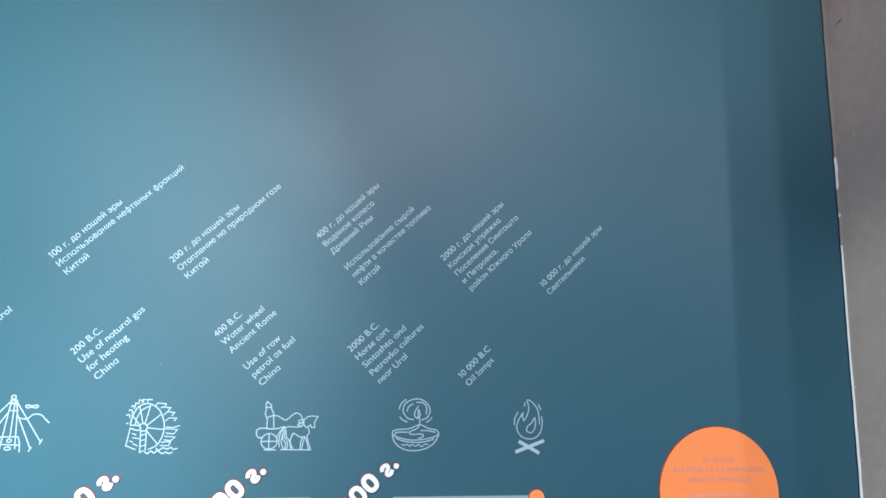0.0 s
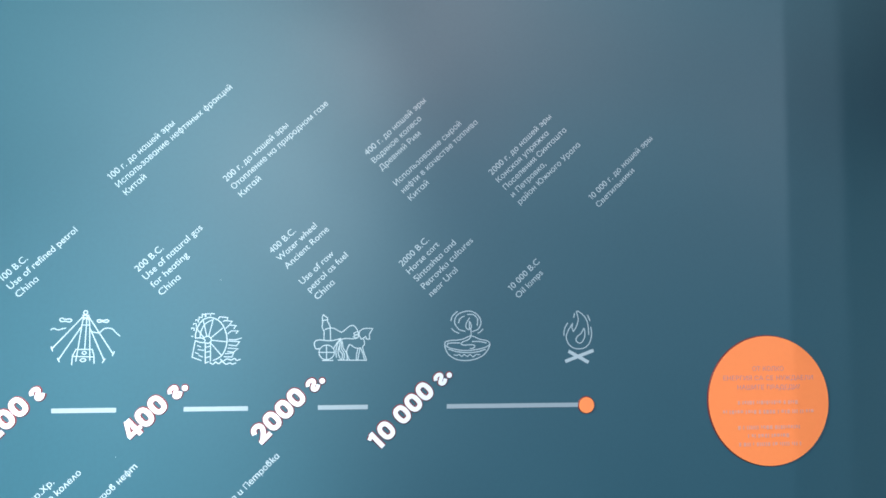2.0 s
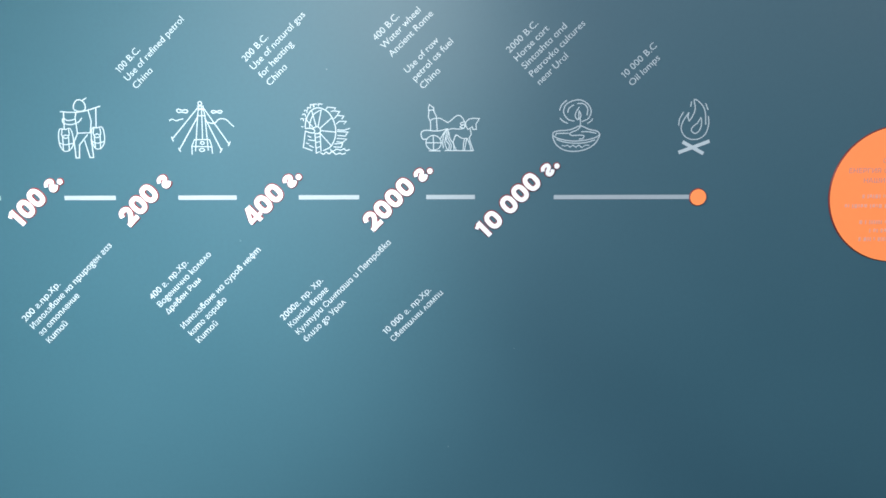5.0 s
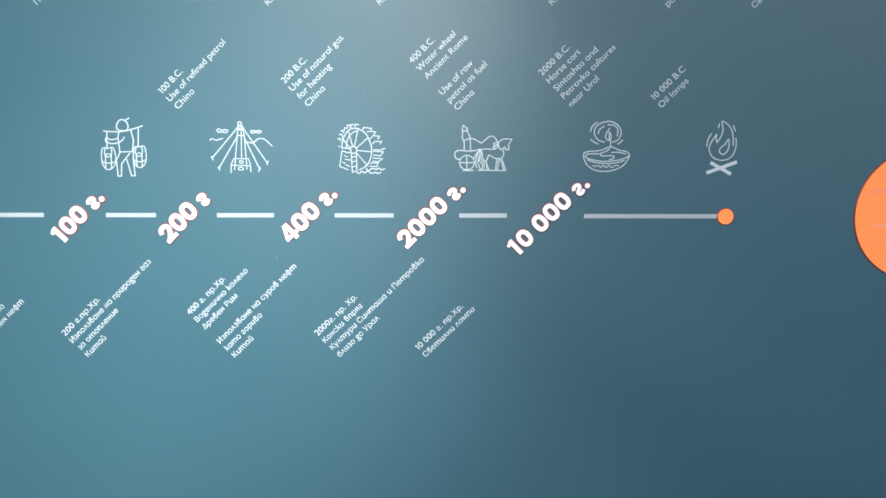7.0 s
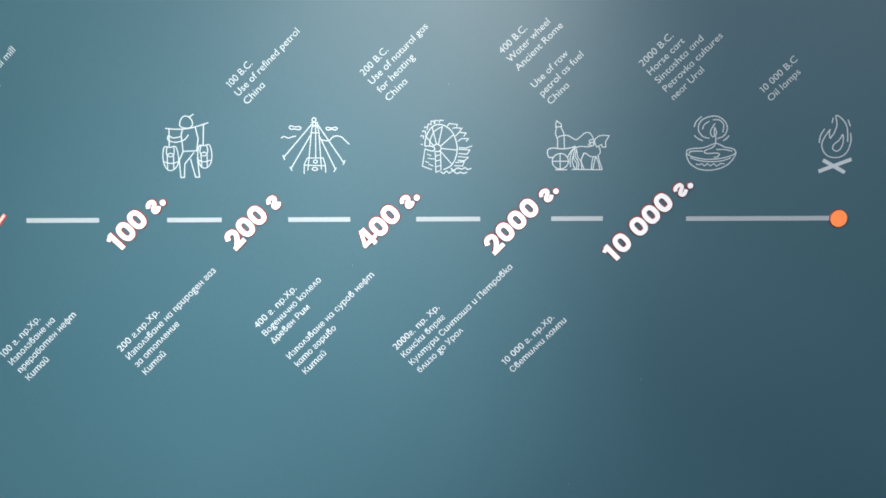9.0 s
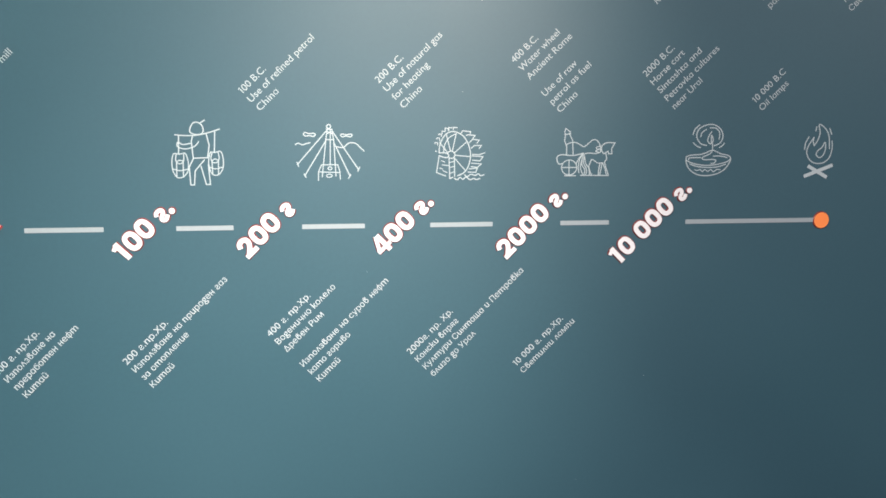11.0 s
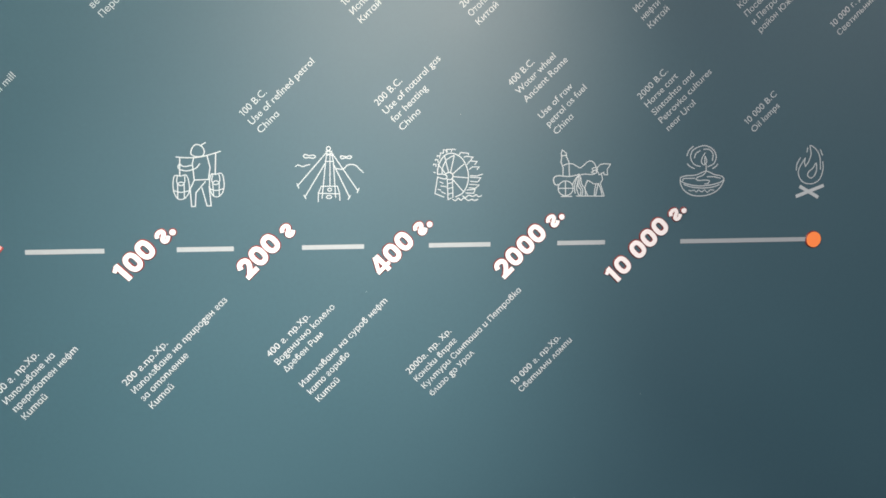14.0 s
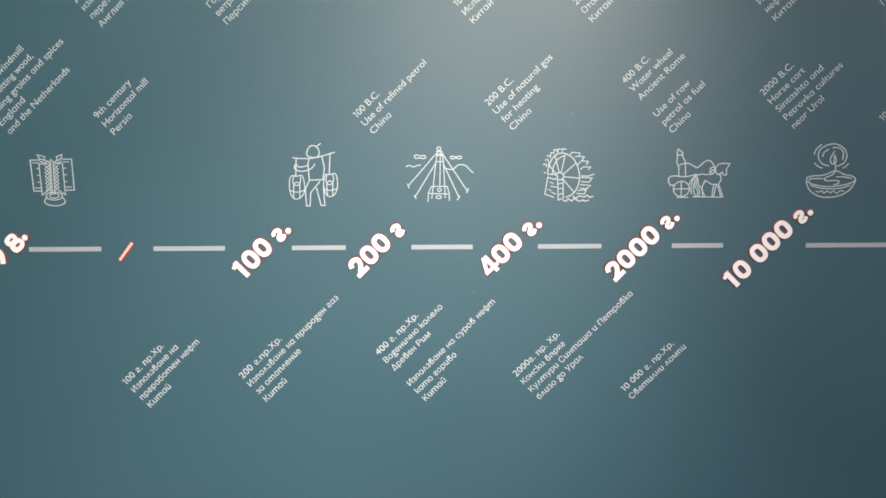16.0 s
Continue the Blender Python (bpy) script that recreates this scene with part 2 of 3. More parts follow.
# ---- timeline: bars, end dot, red divider, round sign ----
LINE_Z = 1.4005
for x0, x1, what in ((-0.400, -0.016, "long bar ending at the dot"), (-0.754, -0.619, "short bar"), (-1.107, -0.940, "bar"), (-1.440, -1.279, "bar"),
                     (-1.754, -1.613, "bar"), (-2.117, -1.930, "bar"), (-2.443, -2.254, "bar beside the red divider"), (-2.80, -2.56, "bar")):
    sh = Sheet(0.0008)
    w = 0.0060
    sh.plate([(x0, -w), (x1, -w), (x1, w), (x0, w)])
    me = sh.mesh("timeline_bar", [LINE, LINE])
    ob = new("timeline_bar", me)
    ob.matrix_world = on_wall(0, LINE_Z - (0.0012 if x1 > -0.1 else 0.0))
    tagged(ob, "greyish white vinyl " + what + " of the timeline", "timeline bar", "bars of the timeline")


def disc(name, x, z, r, depth, label, category):
    sh = Sheet(depth, 0, 0.0026)
    sh.plate(arc(0, 0, r - 0.0013, r - 0.0013, n=96))
    ob = new(name, sh.mesh(name, [ORANGE, RED]))
    ob.matrix_world = on_wall(x, z)
    return tagged(ob, label, category)


disc("timeline_dot", 0.001, LINE_Z - 0.002, 0.0235, 0.0036, "small raised orange dot with red edge at the timeline's end", "dot")
sign = disc("round_sign", 0.556, 1.405, 0.1895, 0.0045, "large raised orange disc with faded mauve lettering and red edge", "sign")
sh = Sheet(0.0036, 0, 0.0030)
sh.stroke([(-0.0175, -0.0228), (0.0175, 0.0228)], 0.0066, cap=False)
ob = new("timeline_divider", sh.mesh("timeline_divider", [material("pale_red_acrylic", (0.92, 0.48, 0.40), 0.4, 0.5, 0.02, 70, 0), material("bright_red_edge", (0.40, 0.04, 0.035), 0.4, 0.5, 0.05, 70, 0)]))
ob.matrix_world = on_wall(-2.1885, 1.3935)
tagged(ob, "raised slanting pale red stroke with red edges", "divider")

# ---- raised year numbers ----
H = 0.052
RISE, RIM = 0.0036, 0.0031


def oval(rx, ry, power, n=40, at=(0.0, 0.0)):
    """A rounded outline between an ellipse (power 2) and a box."""
    out = []
    for k in range(n):
        c, q = math.cos(2 * math.pi * k / n), math.sin(2 * math.pi * k / n)
        out.append(Vector((at[0] + rx * math.copysign(abs(c) ** (2 / power), c), at[1] + ry * math.copysign(abs(q) ** (2 / power), q))))
    return out


GLYPHS = {
    "0": "ring",
    "1": [([(0.07, -0.5), (0.07, 0.49)], 0.25, False), ([(-0.22, 0.27), (0.10, 0.41)], 0.19, False)],
    "2": [(smooth([(-0.26, 0.13), (-0.17, 0.31), (0.02, 0.37), (0.21, 0.29), (0.24, 0.10), (0.10, -0.12), (-0.24, -0.42)]), 0.245, False), ([(-0.36, -0.385), (0.37, -0.385)], 0.23, False)],
    "4": [([(0.06, 0.49), (-0.31, -0.17)], 0.19, False), ([(-0.41, -0.215), (0.43, -0.215)], 0.19, False), ([(0.15, -0.5), (0.15, 0.5)], 0.235, False)],
    "9": [(arc(0, 0.15, 0.25, 0.23, n=30), 0.25, True), (smooth([(0.26, 0.12), (0.20, -0.14), (-0.06, -0.46)]), 0.26, False)],
    "г": [(smooth([(-0.22, 0.11), (-0.14, 0.23), (0.02, 0.26), (0.16, 0.19), (0.15, 0.06), (0.00, -0.03), (-0.13, -0.12), (-0.10, -0.24), (0.05, -0.27), (0.22, -0.17)]), 0.20, False)],
    "в": [([(-0.20, -0.43), (-0.20, 0.43)], 0.23, False), (oval(0.24, 0.16, 2.6, 30, (-0.02, 0.215)), 0.215, True), (oval(0.275, 0.185, 2.6, 30, (0.01, -0.19)), 0.225, True)],
    ".": [([(0.1452 * math.cos(a * math.pi / 12), 0.1452 * math.sin(a * math.pi / 12)) for a in range(24)], 0, True)],
}
GLYPH_MESH = {}
for ch, strokes in GLYPHS.items():
    sh = Sheet(RISE, 0.00012, RIM)
    if strokes == "ring":
        sh.loft(oval(0.390 * H, 0.496 * H, 2.35), oval(0.138 * H, 0.252 * H, 3.0), True)
        strokes = []
    for pts, width, closed in strokes:
        pts = [(x * H, y * H) for x, y in pts]
        if ch == ".":
            sh.plate(pts)
        else:
            sh.stroke(pts, width * H, closed, cap=False)
    GLYPH_MESH[ch] = sh.mesh("numeral", [WHITE, RED])


def year(x, z, text, label):
    """x, z: the middle of the last nought (or figure); text runs up the wall at 45 degrees."""
    ob = thing("year_number", on_wall(x, z, 45), label, "number", "years of the timeline")
    step, places, pos = 0.0437, [], 0.0
    for i in range(len(text) - 1, -1, -1):
        c = text[i]
        if c == " ":
            pos -= 0.0172
            continue
        places.append((c, pos + (0.004 if c == "1" else 0.0)))
        pos -= step
    for c, p in reversed(places):
        d = part("digit", GLYPH_MESH[c], ob)
        d.location = (p, 0, 0)
    return ob


def suffix(ob, letter, dot=True, at=0.0545, gap=0.0256):
    d = part("letter", GLYPH_MESH[letter], ob)
    d.location = (at, -0.0080, 0)
    if dot:
        d = part("full_stop", GLYPH_MESH["."], ob)
        d.location = (at + gap, -0.0180, 0)


for x, z, text, stop in ((-0.4630, 1.4416, "10 000", True), (-0.8130, 1.4284, "2000", True), (-1.1745, 1.4128, "400", True), (-1.5202, 1.4121, "200", False), (-1.8312, 1.4019, "100", True)):
    suffix(year(x, z, text, "raised white number %s with red edges, slanting upwards" % text.replace(" ", "")), "г", stop)
suffix(year(-2.5255, 1.3820, "9", "raised white number 9 with red edges, slanting upwards"), "в", True, 0.0595, 0.0290)

# ---- vinyl captions in three languages ----
CAPTION_TURN, PITCH = 44.7, 0.0296
CAP = 0.0170
FONT_CACHE = {}
# Bulgarian letterforms drawn with look-alike glyphs
BULGARIAN = {"г": "ƨ", "и": "u", "й": "ŭ", "д": "g", "т": "m", "к": "k", "л": "ʌ", "в": "ϐ", "п": "n", "Д": "Δ"}
# round single-storey letters of the typeface
ROUND = {"a": ("ɑ", 0.92), "а": ("ɑ", 1.0)}
FLAGGED_ONE = [(0.20, 0.0), (0.33, 0.0), (0.33, 1.0), (0.23, 1.0), (0.02, 0.87), (0.02, 0.75), (0.20, 0.85)]


def raw_glyph(text, bold):
    """Outline of a text of size 1 as filled triangles."""
    cu = bpy.data.curves.new("glyph", "FONT")
    cu.body, cu.size, cu.resolution_u, cu.offset, cu.fill_mode = text, 1.0, 4, bold, "NONE"
    ob = bpy.data.objects.new("glyph", cu)
    scene.collection.objects.link(ob)
    done = ob.evaluated_get(bpy.context.evaluated_depsgraph_get())
    me = done.to_mesh()
    verts = [Vector((v.co.x, v.co.y)) for v in me.vertices]
    edges = [tuple(e.vertices) for e in me.edges]
    done.to_mesh_clear()
    bpy.data.objects.remove(ob)
    bpy.data.curves.remove(cu)
    return verts, edges


def filled(verts, edges):
    """Triangles inside the outline, by its winding number."""
    v, _, f, *_ = geometry.delaunay_2d_cdt(verts, edges, [], 0, 1e-6)
    ax = np.array([verts[a] for a, b in edges])
    bx = np.array([verts[b] for a, b in edges])
    keep = []
    for q in f:
        c = sum((v[i] for i in q), Vector((0, 0))) / len(q)
        up = (ax[:, 1] <= c.y) & (bx[:, 1] > c.y)
        down = (ax[:, 1] > c.y) & (bx[:, 1] <= c.y)
        cross = (bx[:, 0] - ax[:, 0]) * (c.y - ax[:, 1]) - (c.x - ax[:, 0]) * (bx[:, 1] - ax[:, 1])
        if int((up & (cross > 0)).sum()) - int((down & (cross < 0)).sum()) != 0:
            keep.append(tuple(q))
    return [(p.x, p.y) for p in v], keep


def glyph(c, bold):
    """Outline, faces and advance of one character, with capitals 1 high."""
    if (c, bold) not in FONT_CACHE:
        wide = lambda s: max(v[0] for v in raw_glyph(s, 0.0)[0]) - min(v[0] for v in raw_glyph(s, 0.0)[0])
        adv = wide("H" + c + "H") - wide("HH")
        if c == "1":
            FONT_CACHE[c, bold] = (FLAGGED_ONE, [(0, 1, 2, 3, 6), (3, 4, 5, 6)], 0.50)
            return FONT_CACHE[c, bold]
        verts, faces = ([], []) if c == " " else filled(*raw_glyph(c, bold))
        k = 1 / 0.68 if ord(c) < 128 else 1 / 0.75
        FONT_CACHE[c, bold] = ([(x * k, y * k) for x, y in verts], faces, adv * k)
    return FONT_CACHE[c, bold]


def text_mesh(text, length, cap, weight, mat, style="", centred=False):
    """One line of lettering, fitted to its length along local x. weight: thickening of the strokes."""
    verts, faces, pen = [], [], 0.0
    for c in text:
        grow = 1.0
        if style == "bg" and c in BULGARIAN:
            c = BULGARIAN[c]
            grow = 1.1 if c in "unmg" else 1.0
        if c in ROUND:
            c, grow = ROUND[c]
        v, f, adv = glyph(c, weight)
        o = len(verts)
        verts += [(pen + x * grow, y * grow) for x, y in v]
        faces += [tuple(o + i for i in q) for q in f]
        pen += adv * grow
    lo, hi = min(v[0] for v in verts), max(v[0] for v in verts)
    kx = (length or cap * (hi - lo)) / (hi - lo)
    mid = length / 2 if centred else 0
    out = [((x - lo) * kx - mid, y * cap, 0) for x, y in verts]
    return mesh_of("text_line", out, faces, [mat])


def caption(x, z, lines, label, style, group, weight=0.006, drop=0.0):
    """lines: (row, text, length, indent); x, z: left end of the first baseline."""
    ob = thing("wall_caption", on_wall(x + drop * 0.707, z - drop * 0.707, CAPTION_TURN, 0.0006), label, "caption", group)
    for row, text, length, *indent in lines:
        d = part("text_line", text_mesh(text, length, CAP, weight, BOLD_VINYL if style == "bg" else VINYL, style), ob)
        d.location = (indent[0] if indent else 0, -row * PITCH, 0)
    return ob


RU, EN, BG = "Russian captions", "English captions", "Bulgarian captions"
caption(-1.3195, 2.0167, [(0, "100 г. до нашей эры", 0.2268), (1, "Использование нефтяных фракций", 0.4099), (2, "Китай", 0.0715)], "white vinyl Russian caption on petroleum fractions, slanting upwards", "", RU, drop=0.0032)
caption(-1.0178, 2.0207, [(0, "200 г. до нашей эры", 0.2308), (1, "Отопление на природном газе", 0.3564), (2, "Китай", 0.0730)], "white vinyl Russian caption on natural gas heating, slanting upwards", "", RU, drop=0.0060)
caption(-0.6309, 2.1034, [(0, "400 г. до нашей эры", 0.2337), (1, "Водяное колесо", 0.1879), (2, "Древний Рим", 0.1557), (4, "Использование сырой", 0.2625), (5, "нефти в качестве топлива", 0.3008), (6, "Китай", 0.0729)], "white vinyl Russian caption on the water wheel, slanting upwards", "", RU, drop=0.0032)
caption(-0.2725, 2.0570, [(0, "2000 г. до нашей эры", 0.2523), (1, "Конская упряжка", 0.2106), (2, "Поселения Синташта", 0.2568), (3, "и Петровка,", 0.1400), (4, "район Южного Урала", 0.2563)], "white vinyl Russian caption on the horse cart, slanting upwards", "", RU, drop=0.0032)
caption(0.0252, 1.9912, [(0, "10 000 г. до нашей эры", 0.2677), (1, "Светильники", 0.1570)], "white vinyl Russian caption on oil lamps, slanting upwards", "", RU, drop=0.0032)
caption(-1.9675, 2.0378, [(0, "9 в.", 0.045), (1, "Горизонтальная", 0.190), (2, "ветряная мельница", 0.225), (3, "Персия", 0.0865)], "white vinyl Russian caption on the horizontal mill, slanting upwards", "", RU, drop=0.0032)
caption(-2.2863, 2.0318, [(0, "для", 0.042), (1, "измельчения", 0.152), (2, "перетирания", 0.152), (3, "Англия и", 0.106)], "white vinyl Russian caption on the windmill, slanting upwards", "", RU, drop=0.0032)
caption(-1.5785, 1.7376, [(0, "100 B.C.", 0.0848), (1, "Use of refined petrol", 0.2257), (2, "China", 0.0675)], "white vinyl English caption on refined petrol, slanting upwards", "", EN, drop=0.002)
caption(-1.2385, 1.7664, [(0, "200 B.C.", 0.0900), (1, "Use of natural gas", 0.2022), (2, "for heating", 0.1248), (3, "China", 0.0687)], "white vinyl English caption on natural gas, slanting upwards", "", EN, drop=0.002)
caption(-0.8868, 1.8204, [(0, "400 B.C.", 0.0890), (1, "Water wheel", 0.1408), (2, "Ancient Rome", 0.1580), (4, "Use of raw", 0.1204), (5, "petrol as fuel", 0.1453), (6, "China", 0.0664)], "white vinyl English caption on the water wheel, slanting upwards", "", EN, drop=0.002)
caption(-0.5283, 1.7888, [(0, "2000 B.C.", 0.1073), (1, "Horse cart", 0.1191), (2, "Sintashta and", 0.1567), (3, "Petrovka cultures", 0.1966), (4, "near Ural", 0.1058)], "white vinyl English caption on the horse cart, slanting upwards", "", EN, drop=0.002)
caption(-0.2160, 1.7225, [(0, "10 000 B.C", 0.1186), (1, "Oil lamps", 0.1030)], "white vinyl English caption on oil lamps, slanting upwards", "", EN, drop=0.002)
caption(-2.2467, 1.7387, [(0, "9th century", 0.1292), (1, "Horizontal mill", 0.1610), (2, "Persia", 0.0676)], "white vinyl English caption on the horizontal mill, slanting upwards", "", EN, drop=0.002)
caption(-2.5770, 1.8055, [(0, "century", 0.0760, 0.053), (1, "windmill", 0.0930, 0.092), (2, "cutting wood,", 0.1370, 0.051), (3, "milling grains and spices", 0.2706), (4, "England", 0.0915), (5, "and the Netherlands", 0.2294)], "white vinyl English caption on the windmill, slanting upwards", "", EN, drop=0.002)
caption(-2.2063, 1.0341, [(0, "100 г. пр.Хр.", 0.1486), (1, "Използване на", 0.1723), (2, "преработен нефт", 0.2230), (3, "Китай", 0.0803)], "white vinyl Bulgarian caption on refined petrol, slanting upwards", "bg", BG, 0.042)
caption(-1.8948, 1.0480, [(0, "200 г.пр.Хр.", 0.1524), (1, "Използване на природен газ", 0.3389), (2, "за отопление", 0.1652), (3, "Китай", 0.0795)], "white vinyl Bulgarian caption on natural gas, slanting upwards", "bg", BG, 0.042)
caption(-1.5302, 1.1100, [(0, "400 г. пр.Хр.", 0.1513), (1, "Воденично колело", 0.2137), (2, "Древен Рим", 0.1390), (4, "Използване на суров нефт", 0.3215), (5, "като гориво", 0.1481), (6, "Китай", 0.0795)], "white vinyl Bulgarian caption on the water wheel, slanting upwards", "bg", BG, 0.042)
caption(-1.1618, 1.0490, [(0, "2000г. пр. Хр.", 0.1629), (1, "Конски впряг", 0.1550), (2, "Култури Синташа и Петровка", 0.3757), (3, "близо до Урал", 0.1638)], "white vinyl Bulgarian caption on the horse cart, slanting upwards", "bg", BG, 0.042)
caption(-0.8706, 1.0063, [(0, "10 000 г. пр.Хр.", 0.1834), (1, "Светилни лампи", 0.2006)], "white vinyl Bulgarian caption on oil lamps, slanting upwards", "bg", BG, 0.042)

# lettering of the round sign: three readable lines, the rest as bars
for row, text, length in ((0.0865, "ОТ КОЛКО", 0.098), (0.0595, "ЕНЕРГИЯ СА СЕ НУЖДАЕЛИ", 0.282), (0.0325, "НАШИТЕ ПРАДЕДИ?", 0.196)):
    d = part("text_line", text_mesh(text, length, 0.0138, 0.034, MAUVE, "", True), sign, "raised mauve lettering")
    d.location = (0, row, 0.0051)
rng = random.Random(7)
for row, length in ((-0.0055, 0.196), (-0.0325, 0.290), (-0.0775, 0.200), (-0.1015, 0.140), (-0.1255, 0.196)):
    sh = Sheet(0.0004)
    x = -length / 2
    while x < length / 2 - 0.006:
        w = min(rng.choice((0.0035, 0.0035, 0.006, 0.008)), length / 2 - x)
        lo = rng.choice((-0.0055, -0.0055, -0.0030))
        sh.plate([(x, lo), (x + w, lo), (x + w, 0.0055), (x, 0.0055)])
        x += w + rng.choice((0.003, 0.003, 0.0035, 0.008))
    d = part("text_bar", sh.mesh("text_bar", [FADED, FADED]), sign, "worn, faded lettering")
    d.location = (0, row, 0.0047)

# ---- line pictures above the timeline, drawn in centimetres ----
THIN = 0.27


def picture(x, z, label, turn=0.0):
    ob = thing("wall_pictogram", on_wall(x, z, turn, 0.0004), label, "pictogram", "pictograms over the timeline")
    return ob


def draw(parent, name, strokes, width=THIN):
    """strokes: (points, closed)."""
    sh = Sheet(0.0004, 0.00003)
    for pts, closed in strokes:
        sh.stroke([(px * 0.01, py * 0.01) for px, py in pts], width * 0.01, closed)
    return part(name, sh.mesh(name, [VINYL, VINYL]), parent)


def fire():
    ob = picture(-0.021, 1.5235, "white line drawing of a camp fire on crossed logs")
    draw(ob, "flame", [(smooth([(-1.5, 10.6), (-2.9, 8.4), (-3.4, 6.5), (-2.6, 4.6), (-0.9, 3.5), (1.5, 3.5), (3.3, 4.8), (4.1, 7.4), (3.9, 9.6)]), False),
                       (smooth([(3.3, 7.4), (2.9, 11.0), (1.6, 13.1), (-0.2, 14.1), (0.2, 11.8), (-0.4, 9.7), (-1.3, 8.3)]), False),
                       ([(-1.3, 8.3), (-1.7, 9.4), (-1.5, 10.6)], False),
                       (smooth([(1.9, 9.2), (2.1, 7.2), (1.5, 5.6), (0.5, 5.0), (-0.5, 5.7), (-0.2, 6.8), (1.0, 7.8)], closed=True), True)])
    for pts in (smooth([(-4.1, 7.2), (-3.9, 9.0), (-3.0, 10.7)]), [(-1.1, 12.3), (-0.9, 13.5)], [(3.7, 11.4), (3.0, 13.0)]):
        draw(ob, "spark_line", [(pts, False)])
    for k, (a, b) in enumerate((((-3.8, -0.2), (4.6, 2.9)), ((3.1, -0.5), (-2.8, 2.7)))):
        sh = Sheet(0.0004 + 0.0001 * k)
        sh.stroke([(a[0] * 0.01, a[1] * 0.01), (b[0] * 0.01, b[1] * 0.01)], 0.0095, cap=False)
        part("log", sh.mesh("log", [VINYL, VINYL]), ob)


def oil_lamp():
    ob = picture(-0.34, 1.5245, "white line drawing of a burning clay oil lamp")
    draw(ob, "bowl", [(smooth([(-6.6, 4.7), (-6.5, 3.6), (-5.5, 1.8), (-3.2, 0.4), (-0.2, 0.1), (2.7, 0.7), (4.8, 2.0), (6.0, 3.8), (6.2, 4.8), (5.4, 5.6), (3.4, 6.0), (2.1, 6.6), (0.9, 7.0), (-0.1, 6.7), (-1.5, 6.1), (-3.0, 5.8), (-4.9, 5.7), (-6.4, 5.3), (-6.6, 4.7)], 5), False),
        (smooth([(-5.8, 4.4), (-5.7, 4.9), (-4.1, 5.0), (-2.4, 5.0)], 5), False),
        (smooth([(1.2, 5.4), (3.2, 5.4), (5.2, 5.0)], 5), False),
        (smooth([(-6.5, 4.3), (-4.8, 3.5), (-1.4, 2.9), (2.1, 3.1), (5.0, 3.8), (6.1, 4.5)], 5), False),
        (smooth([(-5.5, 3.3), (-3.3, 2.6), (-0.3, 2.3), (2.6, 2.5), (4.9, 3.2)], 5), False)], 0.27)
    draw(ob, "zigzag", [([(-4.0, 1.7), (-3.2, 1.5), (-2.5, 1.8), (-1.8, 1.2), (-1.1, 1.8), (-0.2, 1.2), (0.6, 1.8), (1.4, 1.1), (2.4, 1.8), (3.4, 1.7)], False)], 0.23)
    draw(ob, "wick", [(smooth([(0.8, 8.8), (0.8, 6.9), (-0.0, 5.9), (-1.5, 5.3), (-2.0, 4.8), (-1.2, 4.4), (0.8, 4.5), (1.9, 4.3), (1.6, 3.6), (0.6, 3.4)], 5), False)], 0.27)
    draw(ob, "flame", [(smooth([(0.4, 12.0), (-0.4, 10.7), (-0.6, 9.5), (0.1, 8.7), (0.8, 9.2), (0.9, 10.0), (0.4, 11.0), (0.4, 9.0)], 5), False)], 0.27)
    draw(ob, "glow_ring", [(smooth([(-0.9, 8.3), (-2.6, 8.8), (-3.8, 10.6), (-3.3, 12.6), (-1.4, 13.7), (0.8, 13.9), (2.8, 12.8), (3.7, 10.9), (3.0, 9.0), (1.3, 8.2)], 5), False)], 0.27)
    draw(ob, "glow_ring", [(smooth([(-2.7, 10.6), (-2.3, 11.8), (-1.1, 12.6)], 5), False)], 0.27)
    draw(ob, "glow_ring", [(smooth([(-0.1, 13.0), (1.6, 12.9), (2.7, 11.7), (2.6, 9.9)], 5), False)], 0.27)
    draw(ob, "glow_ring", [(smooth([(-4.9, 11.2), (-4.4, 12.6), (-3.1, 13.8)], 5), False)], 0.27)
    draw(ob, "glow_ring", [(smooth([(-4.7, 9.0), (-3.8, 8.2), (-2.6, 7.7)], 5), False)], 0.27)
    draw(ob, "glow_ring", [(smooth([(4.2, 8.9), (3.6, 8.2), (2.8, 7.7)], 5), False)], 0.27)


